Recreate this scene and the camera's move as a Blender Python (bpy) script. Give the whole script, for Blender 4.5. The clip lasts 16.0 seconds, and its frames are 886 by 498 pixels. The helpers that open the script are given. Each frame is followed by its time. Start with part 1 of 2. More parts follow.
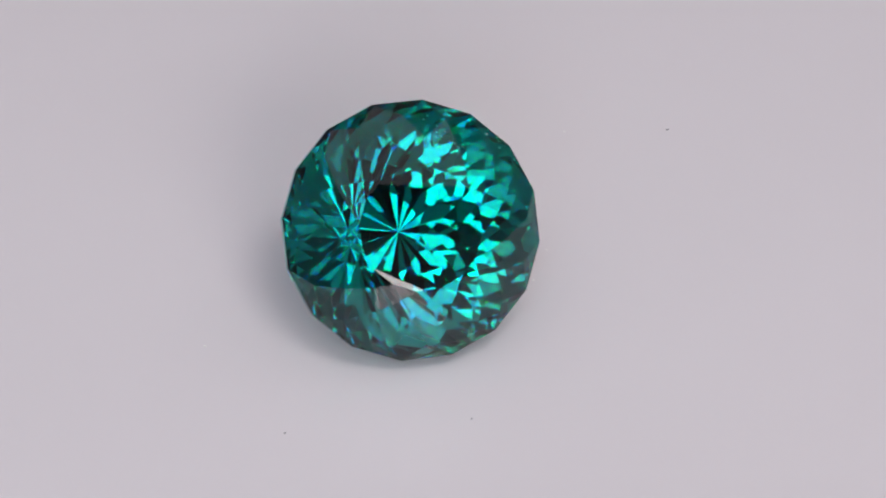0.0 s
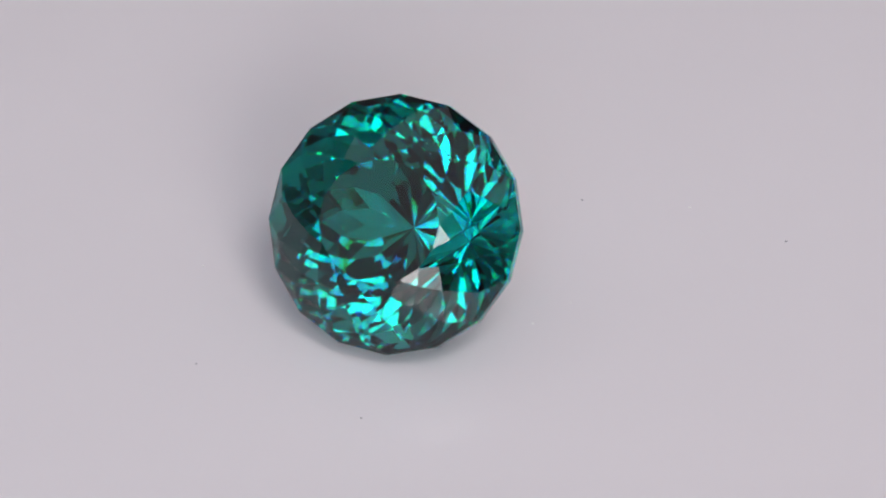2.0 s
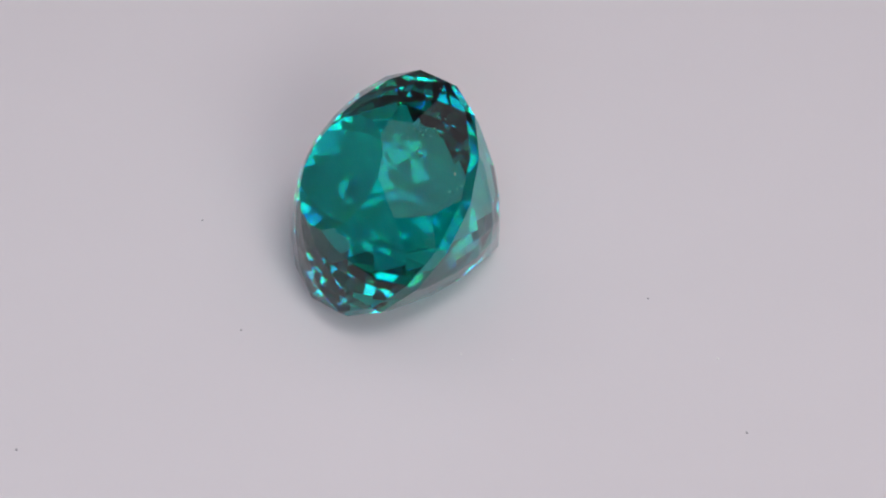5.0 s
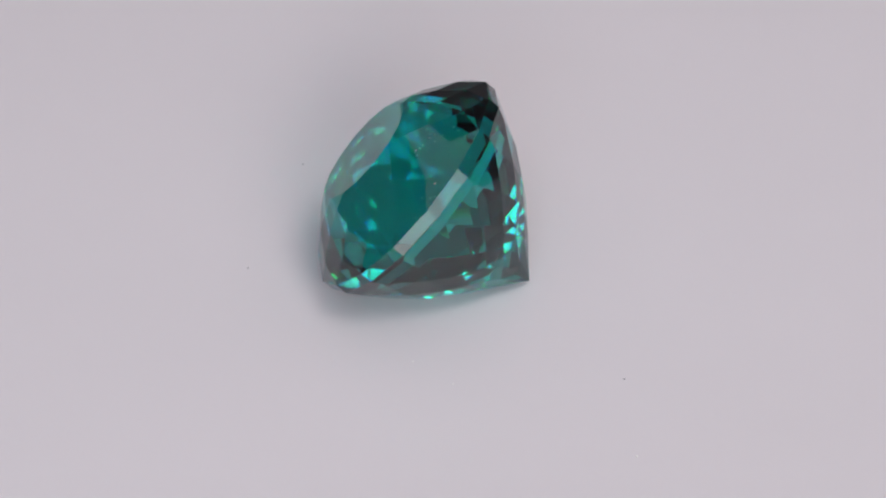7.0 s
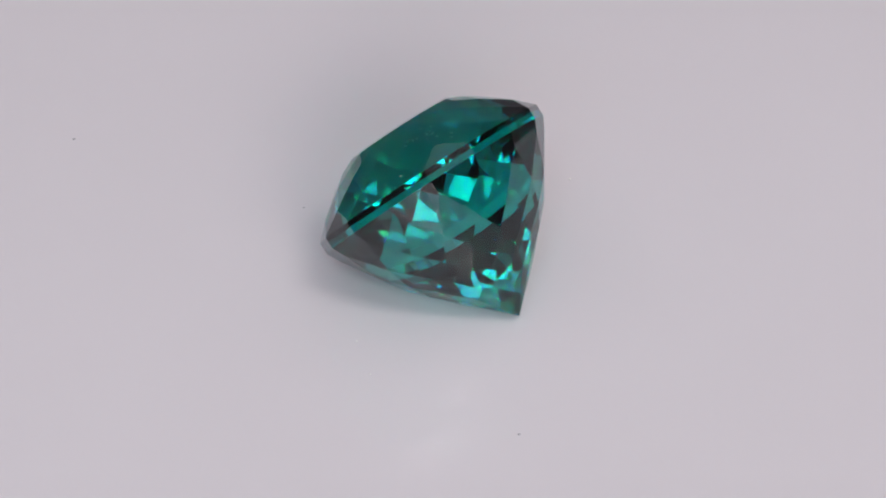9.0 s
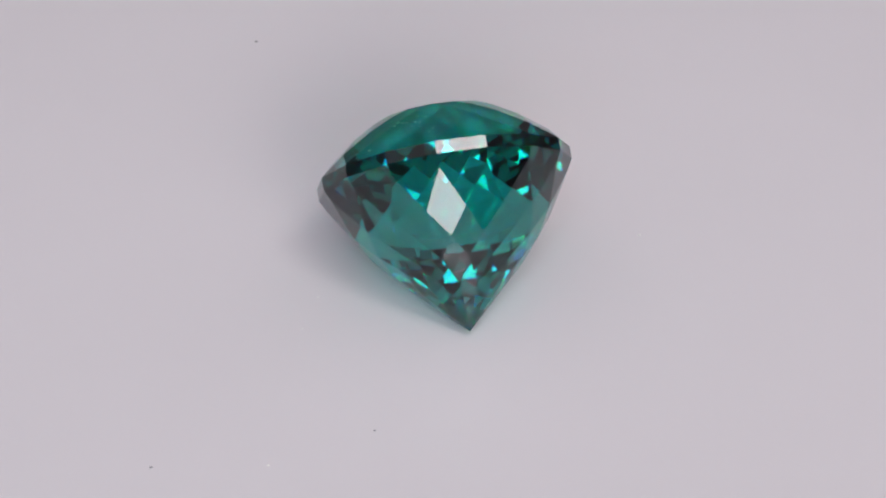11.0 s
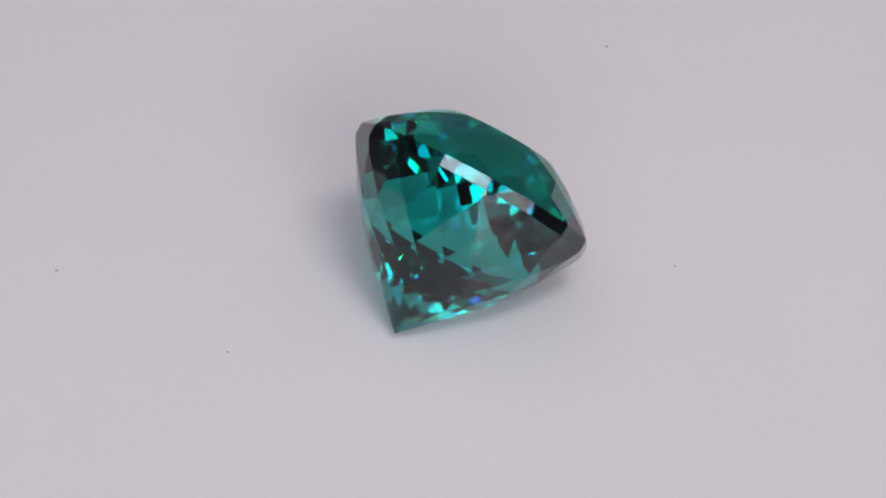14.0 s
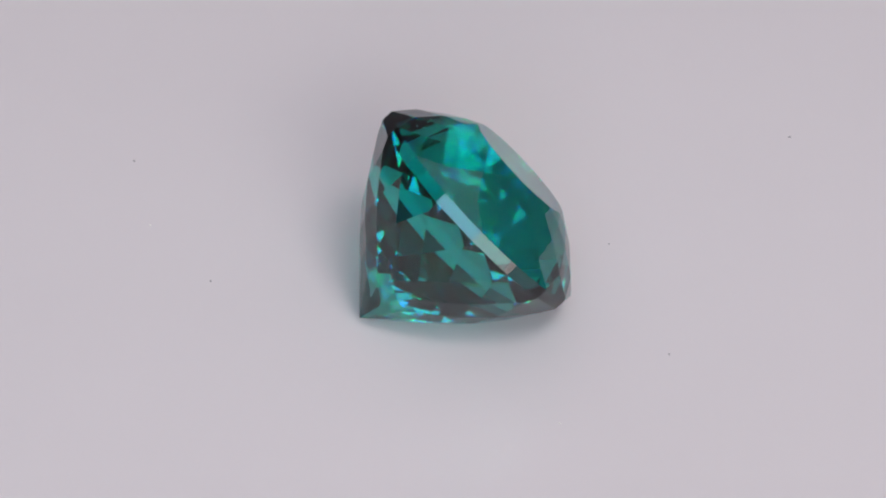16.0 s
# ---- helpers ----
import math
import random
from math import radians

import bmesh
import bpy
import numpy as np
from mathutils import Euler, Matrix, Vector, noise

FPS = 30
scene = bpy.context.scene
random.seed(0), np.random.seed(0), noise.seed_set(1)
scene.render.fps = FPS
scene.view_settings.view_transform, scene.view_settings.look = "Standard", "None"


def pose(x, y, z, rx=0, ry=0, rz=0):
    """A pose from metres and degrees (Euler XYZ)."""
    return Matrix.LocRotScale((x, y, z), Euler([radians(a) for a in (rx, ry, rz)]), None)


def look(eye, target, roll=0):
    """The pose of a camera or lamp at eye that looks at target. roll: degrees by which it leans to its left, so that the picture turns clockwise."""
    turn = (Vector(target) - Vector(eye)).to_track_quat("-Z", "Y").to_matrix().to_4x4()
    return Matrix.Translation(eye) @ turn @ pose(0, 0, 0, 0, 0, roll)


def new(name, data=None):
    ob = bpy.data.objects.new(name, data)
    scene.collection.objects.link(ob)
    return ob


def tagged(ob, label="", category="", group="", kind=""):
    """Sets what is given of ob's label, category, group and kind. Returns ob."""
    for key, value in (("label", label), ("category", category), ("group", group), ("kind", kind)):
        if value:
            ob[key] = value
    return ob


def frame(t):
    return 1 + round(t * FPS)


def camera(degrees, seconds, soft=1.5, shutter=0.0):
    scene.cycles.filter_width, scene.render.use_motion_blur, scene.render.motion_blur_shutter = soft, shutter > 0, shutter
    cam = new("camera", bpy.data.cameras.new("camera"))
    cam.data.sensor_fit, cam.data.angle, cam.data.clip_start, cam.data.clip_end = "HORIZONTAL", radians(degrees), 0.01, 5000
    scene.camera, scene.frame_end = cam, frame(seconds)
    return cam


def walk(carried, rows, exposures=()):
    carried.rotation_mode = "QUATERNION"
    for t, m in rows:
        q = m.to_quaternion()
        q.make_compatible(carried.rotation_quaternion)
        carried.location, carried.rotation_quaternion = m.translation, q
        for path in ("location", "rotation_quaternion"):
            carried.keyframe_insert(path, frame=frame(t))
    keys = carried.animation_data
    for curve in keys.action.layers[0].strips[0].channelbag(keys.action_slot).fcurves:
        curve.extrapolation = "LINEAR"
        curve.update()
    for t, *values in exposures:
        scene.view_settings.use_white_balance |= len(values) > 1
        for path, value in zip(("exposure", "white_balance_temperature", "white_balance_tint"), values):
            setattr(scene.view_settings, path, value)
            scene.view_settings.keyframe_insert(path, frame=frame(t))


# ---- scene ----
# ---------------------------------------------------------------- camera
R = 0.006                      # girdle radius of the stone, metres (a 12 mm stone)
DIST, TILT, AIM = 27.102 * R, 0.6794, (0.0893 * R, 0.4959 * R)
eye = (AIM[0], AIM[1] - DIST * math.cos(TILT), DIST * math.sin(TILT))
cam = camera(14.89, 16.0, 2.0)
still = look(eye, (AIM[0], AIM[1], 0.0), 0.93)
walk(cam, [(0.0, still), (16.0, still)])

# ---------------------------------------------------------------- world and light
world = bpy.data.worlds.new("world")
scene.world = world
world.use_nodes = True
world.node_tree.nodes["Background"].inputs["Color"].default_value = (0.80, 0.84, 1.0, 1)
world.node_tree.nodes["Background"].inputs["Strength"].default_value = 0.05


def area_lamp(name, where, target, sx, sy, watts, colour):
    data = bpy.data.lights.new(name, "AREA")
    data.shape, data.size, data.size_y, data.energy, data.color = "RECTANGLE", sx, sy, watts, colour
    ob = new(name, data)
    ob.matrix_world = look(where, target)
    return ob


def strip_lamp(name, low, high, target, width, watts, colour):
    """A long softbox between two ends, its face turned to the target."""
    low, high = Vector(low), Vector(high)
    mid, along = (low + high) / 2, (high - low).normalized()
    back = mid - Vector(target)
    back = (back - along * back.dot(along)).normalized()
    ob = area_lamp(name, mid, target, width, (high - low).length, watts, colour)
    ob.matrix_world = Matrix.Translation(mid) @ Matrix((along.cross(back), along, back)).transposed().to_4x4()
    return ob


strip_lamp("softbox_lamp", (0.235, -0.226, 0.510), (0.045, -0.285, 0.535), (0, 0, 0), 0.14, 0.82, (1.0, 0.95, 0.94))
strip_lamp("softbox_lamp", (0.270, -0.463, 0.2350), (0.125, -0.480, 0.3390), (0, 0, 0), 0.17, 0.74, (1.0, 0.95, 0.94))
strip_lamp("softbox_lamp", (0.085, -0.560, 0.195), (0.118, -0.505, 0.305), (0, 0, 0), 0.10, 0.40, (1.0, 0.95, 0.94))
# unseen source set by a lit facet; its blue is added for coloured flashes
area_lamp("cool_front_lamp", (-0.09, -0.506, 0.613), (0, 0, 0), 0.14, 0.14, 0.46, (0.70, 0.86, 1.0))
strip_lamp("softbox_lamp", (-0.0255, -0.545, -0.160), (-0.0255, -0.545, 0.175), (0, 0, 0), 0.149, 1.24, (1.0, 0.95, 0.94))
strip_lamp("softbox_lamp", (0.1175, -0.565, -0.110), (0.1175, -0.565, 0.025), (0, 0, 0), 0.125, 0.18, (1.0, 0.95, 0.94))
area_lamp("softbox_lamp", (0.53, -0.63, 0.36), (0, 0, 0), 0.14, 0.10, 0.11, (1.0, 0.96, 0.96))
# unseen bluish strip, set by the blue reflections on crown and girdle facets
strip_lamp("blue_strip_lamp", (0.084, -0.474, 0.254), (-0.190, -0.447, 0.243), (0, 0, 0), 0.075, 0.32, (0.48, 0.72, 1.0))
# added overhead fill that lights the platter; no lamp is known up there
area_lamp("overhead_fill_lamp", (0.15, -0.30, 1.80), (0.15, -0.30, 0), 3.6, 3.3, 16.0, (1.02, 0.93, 0.985))


# ---------------------------------------------------------------- materials
def material(name):
    m = bpy.data.materials.new(name)
    m.use_nodes = True
    nt = m.node_tree
    return m, nt, nt.nodes["Principled BSDF"]


def plain(name, colour, rough=0.6, metal=0.0, amount=0.06, scale=40.0, bump=0.0, bump_scale=400.0):
    """A surface with a slow and a fine variation of colour and a fine relief."""
    m, nt, p = material(name)
    co = nt.nodes.new("ShaderNodeTexCoord")
    n1 = nt.nodes.new("ShaderNodeTexNoise")
    n1.inputs["Scale"].default_value, n1.inputs["Detail"].default_value = scale, 6
    n2 = nt.nodes.new("ShaderNodeTexNoise")
    n2.inputs["Scale"].default_value, n2.inputs["Detail"].default_value = bump_scale, 4
    nt.links.new(co.outputs["Object"], n1.inputs["Vector"])
    nt.links.new(co.outputs["Object"], n2.inputs["Vector"])
    ramp = nt.nodes.new("ShaderNodeValToRGB")
    ramp.color_ramp.elements[0].position, ramp.color_ramp.elements[1].position = 0.3, 0.7
    ramp.color_ramp.elements[0].color = (*[c * (1 - amount) for c in colour], 1)
    ramp.color_ramp.elements[1].color = (*[min(1, c * (1 + amount)) for c in colour], 1)
    nt.links.new(n1.outputs["Fac"], ramp.inputs["Fac"])
    nt.links.new(ramp.outputs["Color"], p.inputs["Base Color"])
    p.inputs["Roughness"].default_value, p.inputs["Metallic"].default_value = rough, metal
    if bump:
        b = nt.nodes.new("ShaderNodeBump")
        b.inputs["Strength"].default_value, b.inputs["Distance"].default_value = bump, 0.0002
        nt.links.new(n2.outputs["Fac"], b.inputs["Height"])
        nt.links.new(b.outputs["Normal"], p.inputs["Normal"])
    return m


DISC = plain("white_satin_plastic", (0.80, 0.77, 0.80), 0.15, 0, 0.01, 60, 0.05, 900)
BASE = plain("dark_grey_plastic", (0.06, 0.06, 0.065), 0.5, 0, 0.1, 50, 0.1, 500)
DESK = plain("grey_desk_laminate", (0.30, 0.29, 0.29), 0.5, 0, 0.1, 6, 0.1, 300)
WALL = plain("pale_wall_paint", (0.50, 0.47, 0.49), 0.85, 0, 0.06, 2, 0.1, 90)
BLACK = plain("black_anodised_metal", (0.05, 0.05, 0.054), 0.55, 0, 0.2, 200, 0.1, 900)
BLACK_GLASS = plain("black_coated_glass", (0.008, 0.008, 0.012), 0.08, 0, 0.1, 100)
LINT = plain("grey_lint", (0.38, 0.37, 0.40), 0.9, 0, 0.3, 9000)
PALE = plain("pale_lint", (0.9, 0.9, 0.88), 0.8, 0, 0.05, 9000)


def gem_material():
    """Coloured crystal: a clear white polish outside, tint at every passage and every total reflection inside, with dispersion."""
    m, nt, p = material("teal_gemstone")
    out = nt.nodes["Material Output"]
    nt.nodes.remove(p)
    green = nt.nodes.new("ShaderNodeBsdfRefraction")
    green.inputs["Color"].default_value = (GEM_TINT[0], 0.78 * GEM_TINT[1], 0.30 * GEM_TINT[2], 1)
    green.inputs["Roughness"].default_value, green.inputs["IOR"].default_value = 0.0, GEM_IOR - 0.005
    blue = nt.nodes.new("ShaderNodeBsdfRefraction")
    blue.inputs["Color"].default_value = (0, 0.22 * GEM_TINT[1], 0.70 * GEM_TINT[2], 1)
    blue.inputs["Roughness"].default_value, blue.inputs["IOR"].default_value = 0.0, GEM_IOR + 0.005
    inside = nt.nodes.new("ShaderNodeAddShader")
    nt.links.new(green.outputs[0], inside.inputs[0])
    nt.links.new(blue.outputs[0], inside.inputs[1])
    fresnel = nt.nodes.new("ShaderNodeFresnel")
    fresnel.inputs["IOR"].default_value = GEM_IOR
    total = nt.nodes.new("ShaderNodeMath")
    total.operation = "GREATER_THAN"
    total.inputs[1].default_value = 0.98
    nt.links.new(fresnel.outputs[0], total.inputs[0])
    tint = nt.nodes.new("ShaderNodeMix")
    tint.data_type = "RGBA"
    tint.inputs[6].default_value = (0.97, 0.98, 1.0, 1)
    tint.inputs[7].default_value = (*GEM_DEEP, 1)
    nt.links.new(total.outputs[0], tint.inputs[0])
    gloss = nt.nodes.new("ShaderNodeBsdfGlossy")
    gloss.inputs["Roughness"].default_value = 0.0
    nt.links.new(tint.outputs[2], gloss.inputs["Color"])
    mix = nt.nodes.new("ShaderNodeMixShader")
    nt.links.new(fresnel.outputs[0], mix.inputs["Fac"])
    nt.links.new(inside.outputs[0], mix.inputs[1])
    nt.links.new(gloss.outputs[0], mix.inputs[2])
    nt.links.new(mix.outputs[0], out.inputs["Surface"])
    return m


GEM_IOR = 1.65
GEM_TINT = (0.012, 0.715, 0.675)          # at a passage through the surface
GEM_DEEP = (0.012, 0.53, 0.525)          # along the longer way between total reflections
GEM = gem_material()


# ---------------------------------------------------------------- building helpers
def mesh_of(name, bm, mat, smooth=False):
    me = bpy.data.meshes.new(name)
    bm.to_mesh(me)
    bm.free()
    me.materials.append(mat)
    for f in me.polygons:
        f.use_smooth = smooth
    return me


def part(name, bm, mat, parent=None, label="", smooth=False):
    ob = new(name, mesh_of(name, bm, mat, smooth))
    if parent:
        ob.parent = parent
    if label:
        tagged(ob, label)
    return ob


def box_bm(sx, sy, sz, at=(0, 0, 0), bevel=0.0):
    bm = bmesh.new()
    bmesh.ops.create_cube(bm, size=1)
    for v in bm.verts:
        v.co = Vector((v.co.x * sx, v.co.y * sy, v.co.z * sz)) + Vector(at)
    if bevel:
        bmesh.ops.bevel(bm, geom=bm.edges[:], offset=bevel, segments=2, affect="EDGES")
    return bm


def lathe_bm(profile, n=96):
    """A solid of revolution from (radius, z) pairs, the first and last on the axis."""
    bm = bmesh.new()
    rings = []
    for r, z in profile:
        if r < 1e-9:
            rings.append([bm.verts.new((0, 0, z))])
        else:
            rings.append([bm.verts.new((r * math.cos(a), r * math.sin(a), z)) for a in (2 * math.pi * i / n for i in range(n))])
    for a, b in zip(rings, rings[1:]):
        for i in range(n):
            j = (i + 1) % n
            q = [a[i % len(a)], a[j % len(a)], b[j % len(b)], b[i % len(b)]]
            q = list(dict.fromkeys(q))
            if len(q) > 2:
                bm.faces.new(q)
    bmesh.ops.recalc_face_normals(bm, faces=bm.faces[:])
    return bm


# ---------------------------------------------------------------- the desk and an added, unseen room
def setting():
    desk = part("desk_top", box_bm(1.6, 1.2, 0.03, (0, 0, -0.18), 0.003), DESK)
    tagged(desk, "grey laminate desk top under the turntable", "desk top", kind="structure")
    # unseen enclosure, added to bounce fill light and be mirrored in the facets
    for name, s, at in (("floor", (4.2, 4.2, 0.1), (0, 0, -0.80)), ("wall_north", (4.2, 0.1, 2.6), (0, 2.05, 0.55)),
                        ("wall_south", (4.2, 0.1, 2.6), (0, -2.05, 0.55)), ("wall_east", (0.1, 4.0, 2.6), (2.05, 0, 0.55)),
                        ("wall_west", (0.1, 4.0, 2.6), (-2.05, 0, 0.55)), ("ceiling", (4.2, 4.2, 0.1), (0, 0, 1.90))):
        tagged(part(name, box_bm(*s, at), WALL), "added unseen plain pale painted " + name.split("_")[0], name.split("_")[0], kind="structure")


def turntable():
    t = new("turntable")
    tagged(t, "small white display turntable on a dark pedestal base", "turntable")
    platter = part("platter", lathe_bm([(0, -0.004), (0.0350, -0.004), (0.0354, -0.0036), (0.0354, -0.0003), (0.0352, 0.0), (0, 0.0)], 128), DISC, t, "white satin platter, slowly turning")
    part("base", lathe_bm([(0, -0.165), (0.048, -0.165), (0.05, -0.163), (0.05, -0.155), (0.045, -0.15), (0.018, -0.145), (0.015, -0.135), (0.015, -0.02), (0.025, -0.0045), (0, -0.0045)], 96), BASE, t, "dark grey pedestal base")
    return t, platter


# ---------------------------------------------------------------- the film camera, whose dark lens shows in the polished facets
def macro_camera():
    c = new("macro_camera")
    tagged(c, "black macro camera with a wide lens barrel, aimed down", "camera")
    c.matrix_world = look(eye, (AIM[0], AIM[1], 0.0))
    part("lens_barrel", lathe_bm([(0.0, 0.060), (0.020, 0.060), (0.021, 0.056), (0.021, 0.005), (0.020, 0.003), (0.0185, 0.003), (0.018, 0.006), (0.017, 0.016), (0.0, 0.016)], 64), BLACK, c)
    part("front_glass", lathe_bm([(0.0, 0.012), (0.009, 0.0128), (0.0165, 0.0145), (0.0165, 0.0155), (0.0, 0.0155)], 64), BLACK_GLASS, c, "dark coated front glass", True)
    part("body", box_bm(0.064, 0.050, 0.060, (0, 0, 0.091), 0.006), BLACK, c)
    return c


def camera_stand():
    """A pole on a round foot beside the camera, with an arm to its body."""
    t = new("camera_stand")
    tagged(t, "black metal camera stand with a round foot and side arm", "stand")
    x, y, z = -0.12, eye[1] - 0.091 * math.cos(TILT), eye[2] + 0.091 * math.sin(TILT)
    t.location = (x, y, -0.165)
    part("foot", lathe_bm([(0, 0), (0.058, 0), (0.06, 0.002), (0.06, 0.008), (0.056, 0.012), (0, 0.012)], 48), BLACK, t)
    part("pole", lathe_bm([(0, 0.012), (0.008, 0.012), (0.008, z + 0.20), (0.007, z + 0.202), (0, z + 0.202)], 24), BLACK, t)
    part("clamp", box_bm(0.026, 0.026, 0.030, (0, 0, z + 0.165), 0.003), BLACK, t)
    part("arm", box_bm(0.075, 0.012, 0.012, (0.0475, 0, z + 0.165), 0.002), BLACK, t)
    return t


# ---------------------------------------------------------------- the stone
# all in girdle radii; tiers of sixteen facets, from the girdle on, by their slope in degrees
GIRDLE, CULET = 0.097, 1.309
PAVILION, PAV_DROP = (62.0, 57.0, 51.6, 46.8), 0.094
CROWN, CROWN_DROP = (50.9, 41.5, 36.8, 31.8, 26.6), 0.012


def facet_planes():
    """The planes (normal, distance) of a round stone: a sixteen-sided girdle, a flat table, and tiers that meet in points."""
    n, half = 16, math.pi / 16
    planes = []

    def tier(mid, slope, d, side):
        for i in range(n):
            az = (i + (0.5 if mid else 0.0)) * 2 * half
            planes.append((Vector((math.cos(az) * math.sin(slope), math.sin(az) * math.sin(slope), side * math.cos(slope))), d))

    def tiers(slopes, z0, drop, side):
        """The first tier lies on the girdle's flats; each next one starts in the meet points of the two before. Gives the last meet point."""
        mid, a = True, radians(slopes[0])
        d = math.cos(half) * math.sin(a) + side * z0 * math.cos(a)
        tier(mid, a, d, side)
        z = z0 + side * drop
        p = ((d - side * z * math.cos(a)) / (math.cos(half) * math.sin(a)), z)
        for slope in slopes[1:]:
            mid, b = not mid, radians(slope)
            e = p[0] * math.sin(b) + side * p[1] * math.cos(b)
            tier(mid, b, e, side)
            m = np.array([[math.sin(a), side * math.cos(a)], [math.cos(half) * math.sin(b), side * math.cos(b)]])
            p = tuple(float(q) for q in np.linalg.solve(m, (d, e)))
            a, d = b, e
        return mid, p

    mid, (r, z) = tiers(PAVILION, -GIRDLE, PAV_DROP, -1)
    last = math.atan2(CULET + z, r)                       # the tier that ends in the point
    tier(not mid, last, CULET * math.cos(last), -1)
    mid, (r, z) = tiers(CROWN, 0.0, CROWN_DROP, 1)
    planes.append((Vector((0, 0, 1)), z))                 # the table
    tier(True, math.pi / 2, math.cos(half), 1)            # the girdle
    return planes


def cut_stone():
    """Every facet is a large square on its plane, clipped by all the other planes."""
    planes = facet_planes()
    bm, made = bmesh.new(), {}
    for i, (no, d) in enumerate(planes):
        u = no.orthogonal().normalized()
        w = no.cross(u)
        poly = [no * d + u * (3 * sx) + w * (3 * sy) for sx, sy in ((-1, -1), (1, -1), (1, 1), (-1, 1))]
        for j, (mo, e) in enumerate(planes):
            if j == i or not poly:
                continue
            clipped = []
            for p, q in zip(poly, poly[1:] + poly[:1]):
                fp, fq = mo.dot(p) - e, mo.dot(q) - e
                if fp <= 1e-6:
                    clipped.append(p)
                if (fp < -1e-6 and fq > 1e-6) or (fp > 1e-6 and fq < -1e-6):
                    clipped.append(p.lerp(q, fp / (fp - fq)))
            poly = clipped
        corners = []
        for p in poly:
            key = next((k for k in made if (k[0] - p.x) ** 2 + (k[1] - p.y) ** 2 + (k[2] - p.z) ** 2 < 1e-7), None)
            if key is None:
                key = (p.x, p.y, p.z)
                made[key] = bm.verts.new(p * R)
            if made[key] not in corners:
                corners.append(made[key])
        if len(corners) > 2:
            bm.faces.new(corners)
    bmesh.ops.recalc_face_normals(bm, faces=bm.faces[:])
    return bm


# pale inclusions close under the crown: distance from the axis, bearing in degrees, size
INCLUSIONS = ((0.750, 38, 10), (0.722, 35, 12), (0.835, 45, 10), (0.870, 43, 8), (0.708, 29, 9), (0.632, 35, 7), (0.798, 38, 8), (0.690, 23, 13),
              (0.717, 21, 14), (0.704, 26, 11), (0.711, 38, 8), (0.680, 41, 7), (0.770, 33, 7), (0.921, 12, 11), (0.913, 3, 8), (0.950, 5, 7),
              (0.965, 7, 8), (0.955, -6, 8))


def gemstone():
    g = part("gemstone", cut_stone(), GEM)
    rnd = random.Random(4)
    crown = [(no, d) for no, d in facet_planes() if no.z > 0.1]
    for r, bearing, size in INCLUSIONS:
        bm = bmesh.new()
        bmesh.ops.create_icosphere(bm, subdivisions=1, radius=R * 0.0012 * size)
        for v in bm.verts:
            v.co *= 0.6 + 0.6 * rnd.random()
        dot = part("inclusion", bm, PALE, g, "pale pinpoint inclusion")
        x, y = r * math.cos(radians(bearing)), r * math.sin(radians(bearing))
        z = min((d - no.x * x - no.y * y) / no.z for no, d in crown)
        dot.location = (R * x, R * y, R * (z - 0.016))
    return tagged(g, "faceted round teal gemstone with a pointed base, lying tilted", "gemstone")


# ---------------------------------------------------------------- dust
def speck(x, y, size, mat, seed):
    rnd = random.Random(seed)
    bm = bmesh.new()
    bmesh.ops.create_icosphere(bm, subdivisions=2, radius=size)
    for v in bm.verts:
        v.co *= 0.7 + 0.6 * rnd.random()
        v.co.z *= 0.5
        v.co.x *= 1.3
    low = min(v.co.z for v in bm.verts)
    for v in bm.verts:
        v.co.z -= low
    ob = part("dust_speck", bm, mat)
    tagged(ob, "tiny dust speck lying on the white platter", "dust", group="dust specks on the platter")
    return ob, Matrix.Translation((x * R, y * R, 0.0))


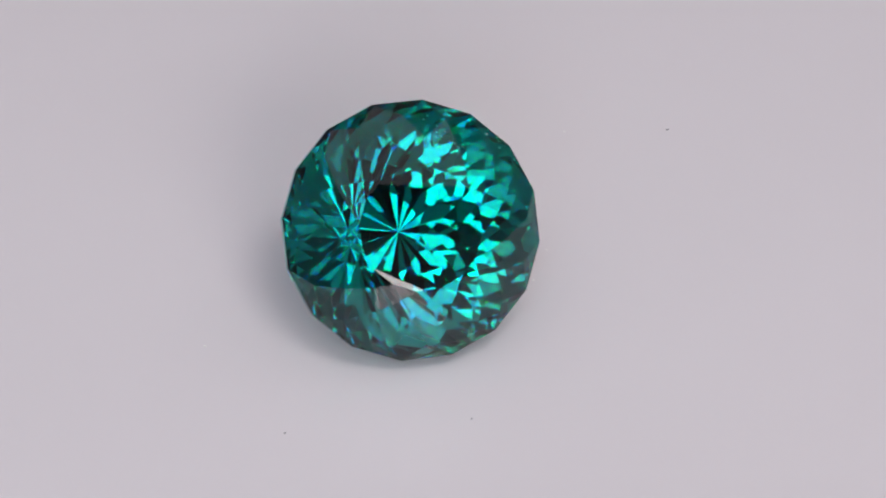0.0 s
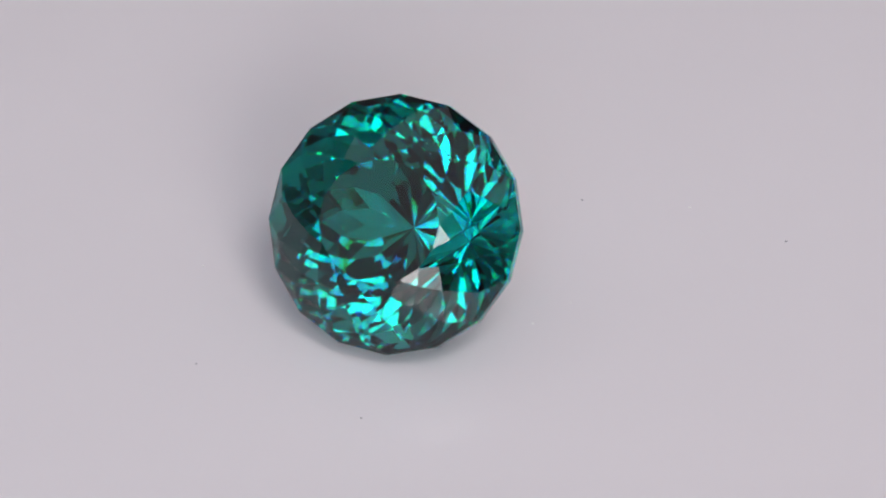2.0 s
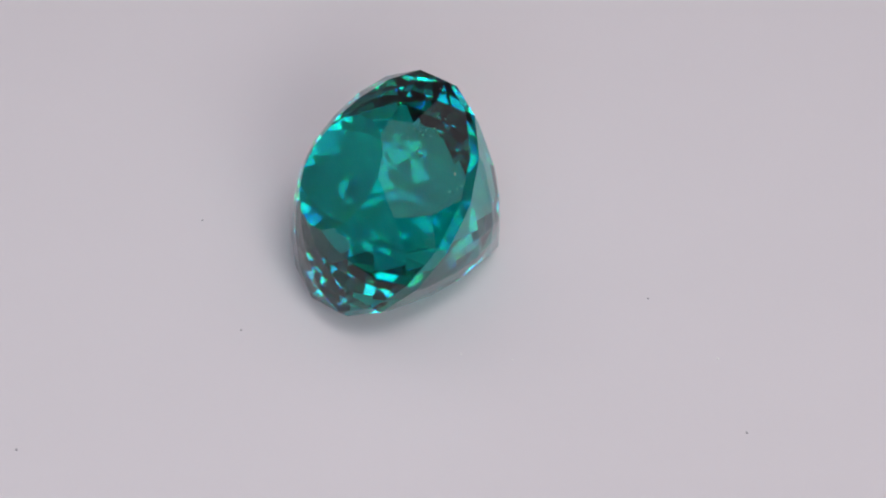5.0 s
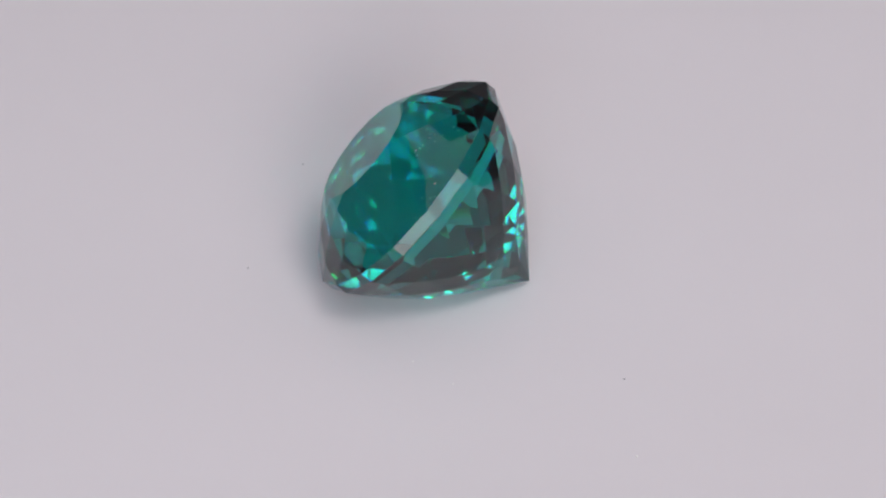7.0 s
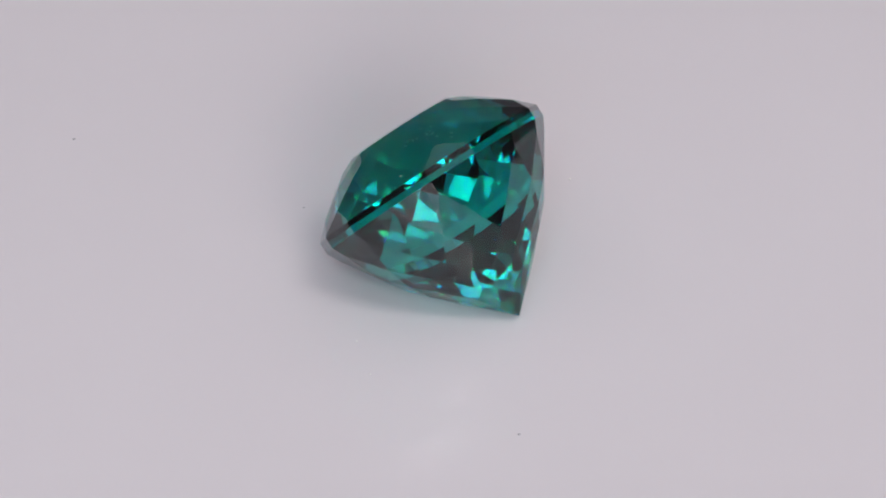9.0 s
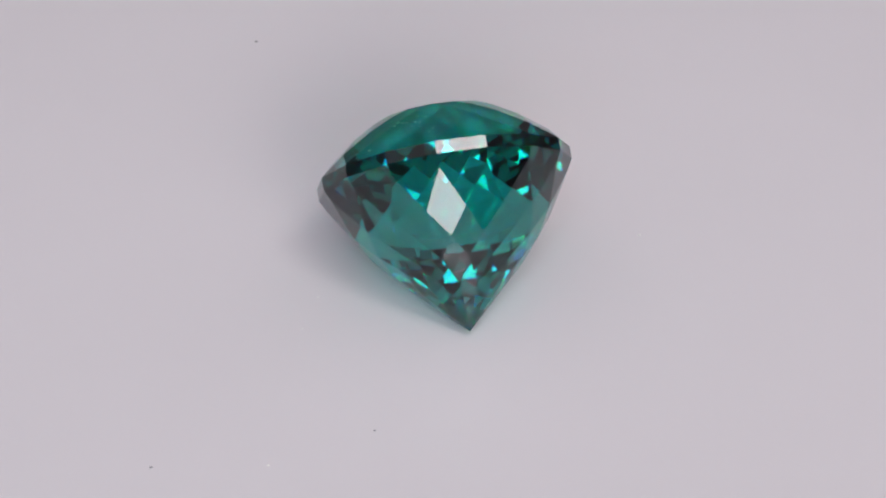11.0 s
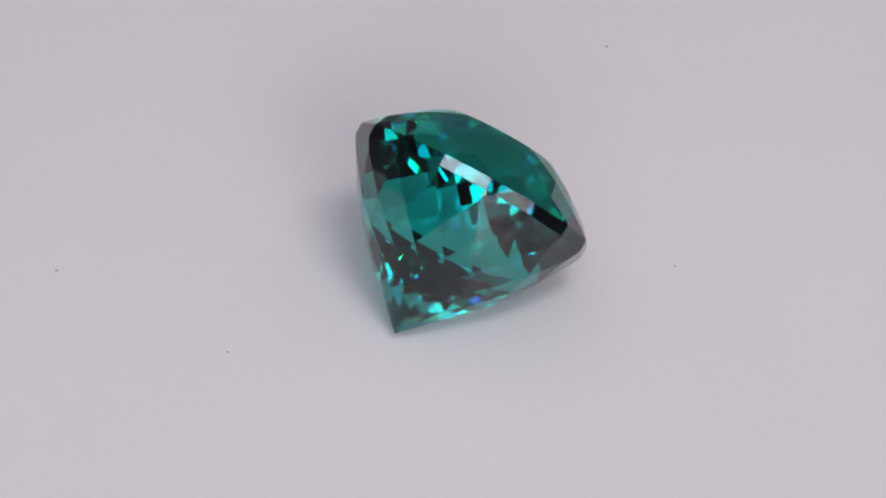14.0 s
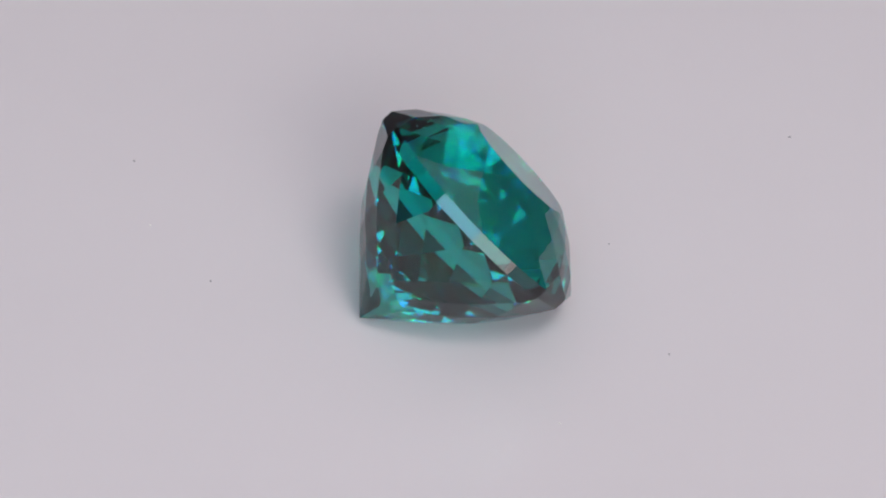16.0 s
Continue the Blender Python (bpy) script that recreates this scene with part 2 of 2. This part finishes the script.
setting()
TURNTABLE, PLATTER = turntable()
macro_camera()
camera_stand()
STONE = gemstone()
SPECKS = [speck(x, y, s, m, i) for i, (x, y, s, m) in enumerate((
    (-0.644, -1.634, 0.000045, LINT), (-2.336, -1.813, 0.00006, LINT), (1.290, 1.487, 0.000045, LINT), (-1.474, -1.908, 0.00005, PALE),
    (-0.120, 1.528, 0.00004, LINT), (1.780, 0.405, 0.00005, PALE), (-0.990, 3.474, 0.00006, LINT), (-1.045, -0.385, 0.00004, PALE),
    (-0.874, -0.024, 0.00004, PALE)))]

# pose of the stone on the platter: centre of the girdle's upper edge, the way of its point, its turn on its axis
CENTRE, DIP, WAY, SPIN = (0.1602, 0.3303, 0.9070), -0.6872, -1.5037, 2.5714


def stone_pose():
    n = Vector((math.cos(DIP) * math.cos(WAY), math.cos(DIP) * math.sin(WAY), math.sin(DIP)))
    u = Vector((-math.sin(WAY), math.cos(WAY), 0))
    v = n.cross(u)
    x = math.cos(SPIN) * u + math.sin(SPIN) * v
    z = -n
    y = z.cross(x)
    m = Matrix((x, y, z)).transposed().to_4x4()
    return Matrix.Translation(Vector(CENTRE) * R) @ m


# the platter turns at an even pace, in radians clockwise from above; its wobble on the loose bearing: seconds, lag, drift in x and y
START, PACE = -3.3055, 0.28540
WOBBLE = ((0.0, -0.0046, -0.048, -0.050), (0.8, -0.0063, -0.029, -0.070), (2.0, -0.0040, -0.016, -0.095), (2.6, -0.0030, -0.017, -0.080), (3.0, -0.0020, -0.098, 0.028), (3.5, -0.0019, -0.089, 0.051), (4.0, -0.0015, -0.098, 0.050), (6.3, 0.0000, 0.020, 0.005), (7.0, -0.0210, 0.059, -0.038), (8.5, 0.0043, 0.091, -0.080), (11.0, 0.0067, -0.025, 0.027),
          (11.5, -0.0077, -0.077, 0.041), (13.0, -0.0085, -0.028, 0.043), (14.0, 0.0115, -0.010, 0.019), (15.0, -0.0033, 0.006, 0.001), (16.0, -0.0265, 0.016, -0.027))


def platter_at(t):
    lag, dx, dy = (float(np.interp(t, [row[0] for row in WOBBLE], [row[i] for row in WOBBLE])) for i in (1, 2, 3))
    return Matrix.Translation((dx * R, dy * R, 0)) @ Matrix.Rotation(-(START + PACE * t + lag), 4, "Z")


def motions():
    turns = [(0.5 * i, platter_at(0.5 * i)) for i in range(33)]
    walk(PLATTER, turns)
    rest = stone_pose()
    walk(STONE, [(t, m @ rest) for t, m in turns])
    for ob, place in SPECKS:
        walk(ob, [(t, m @ place) for t, m in turns])


motions()
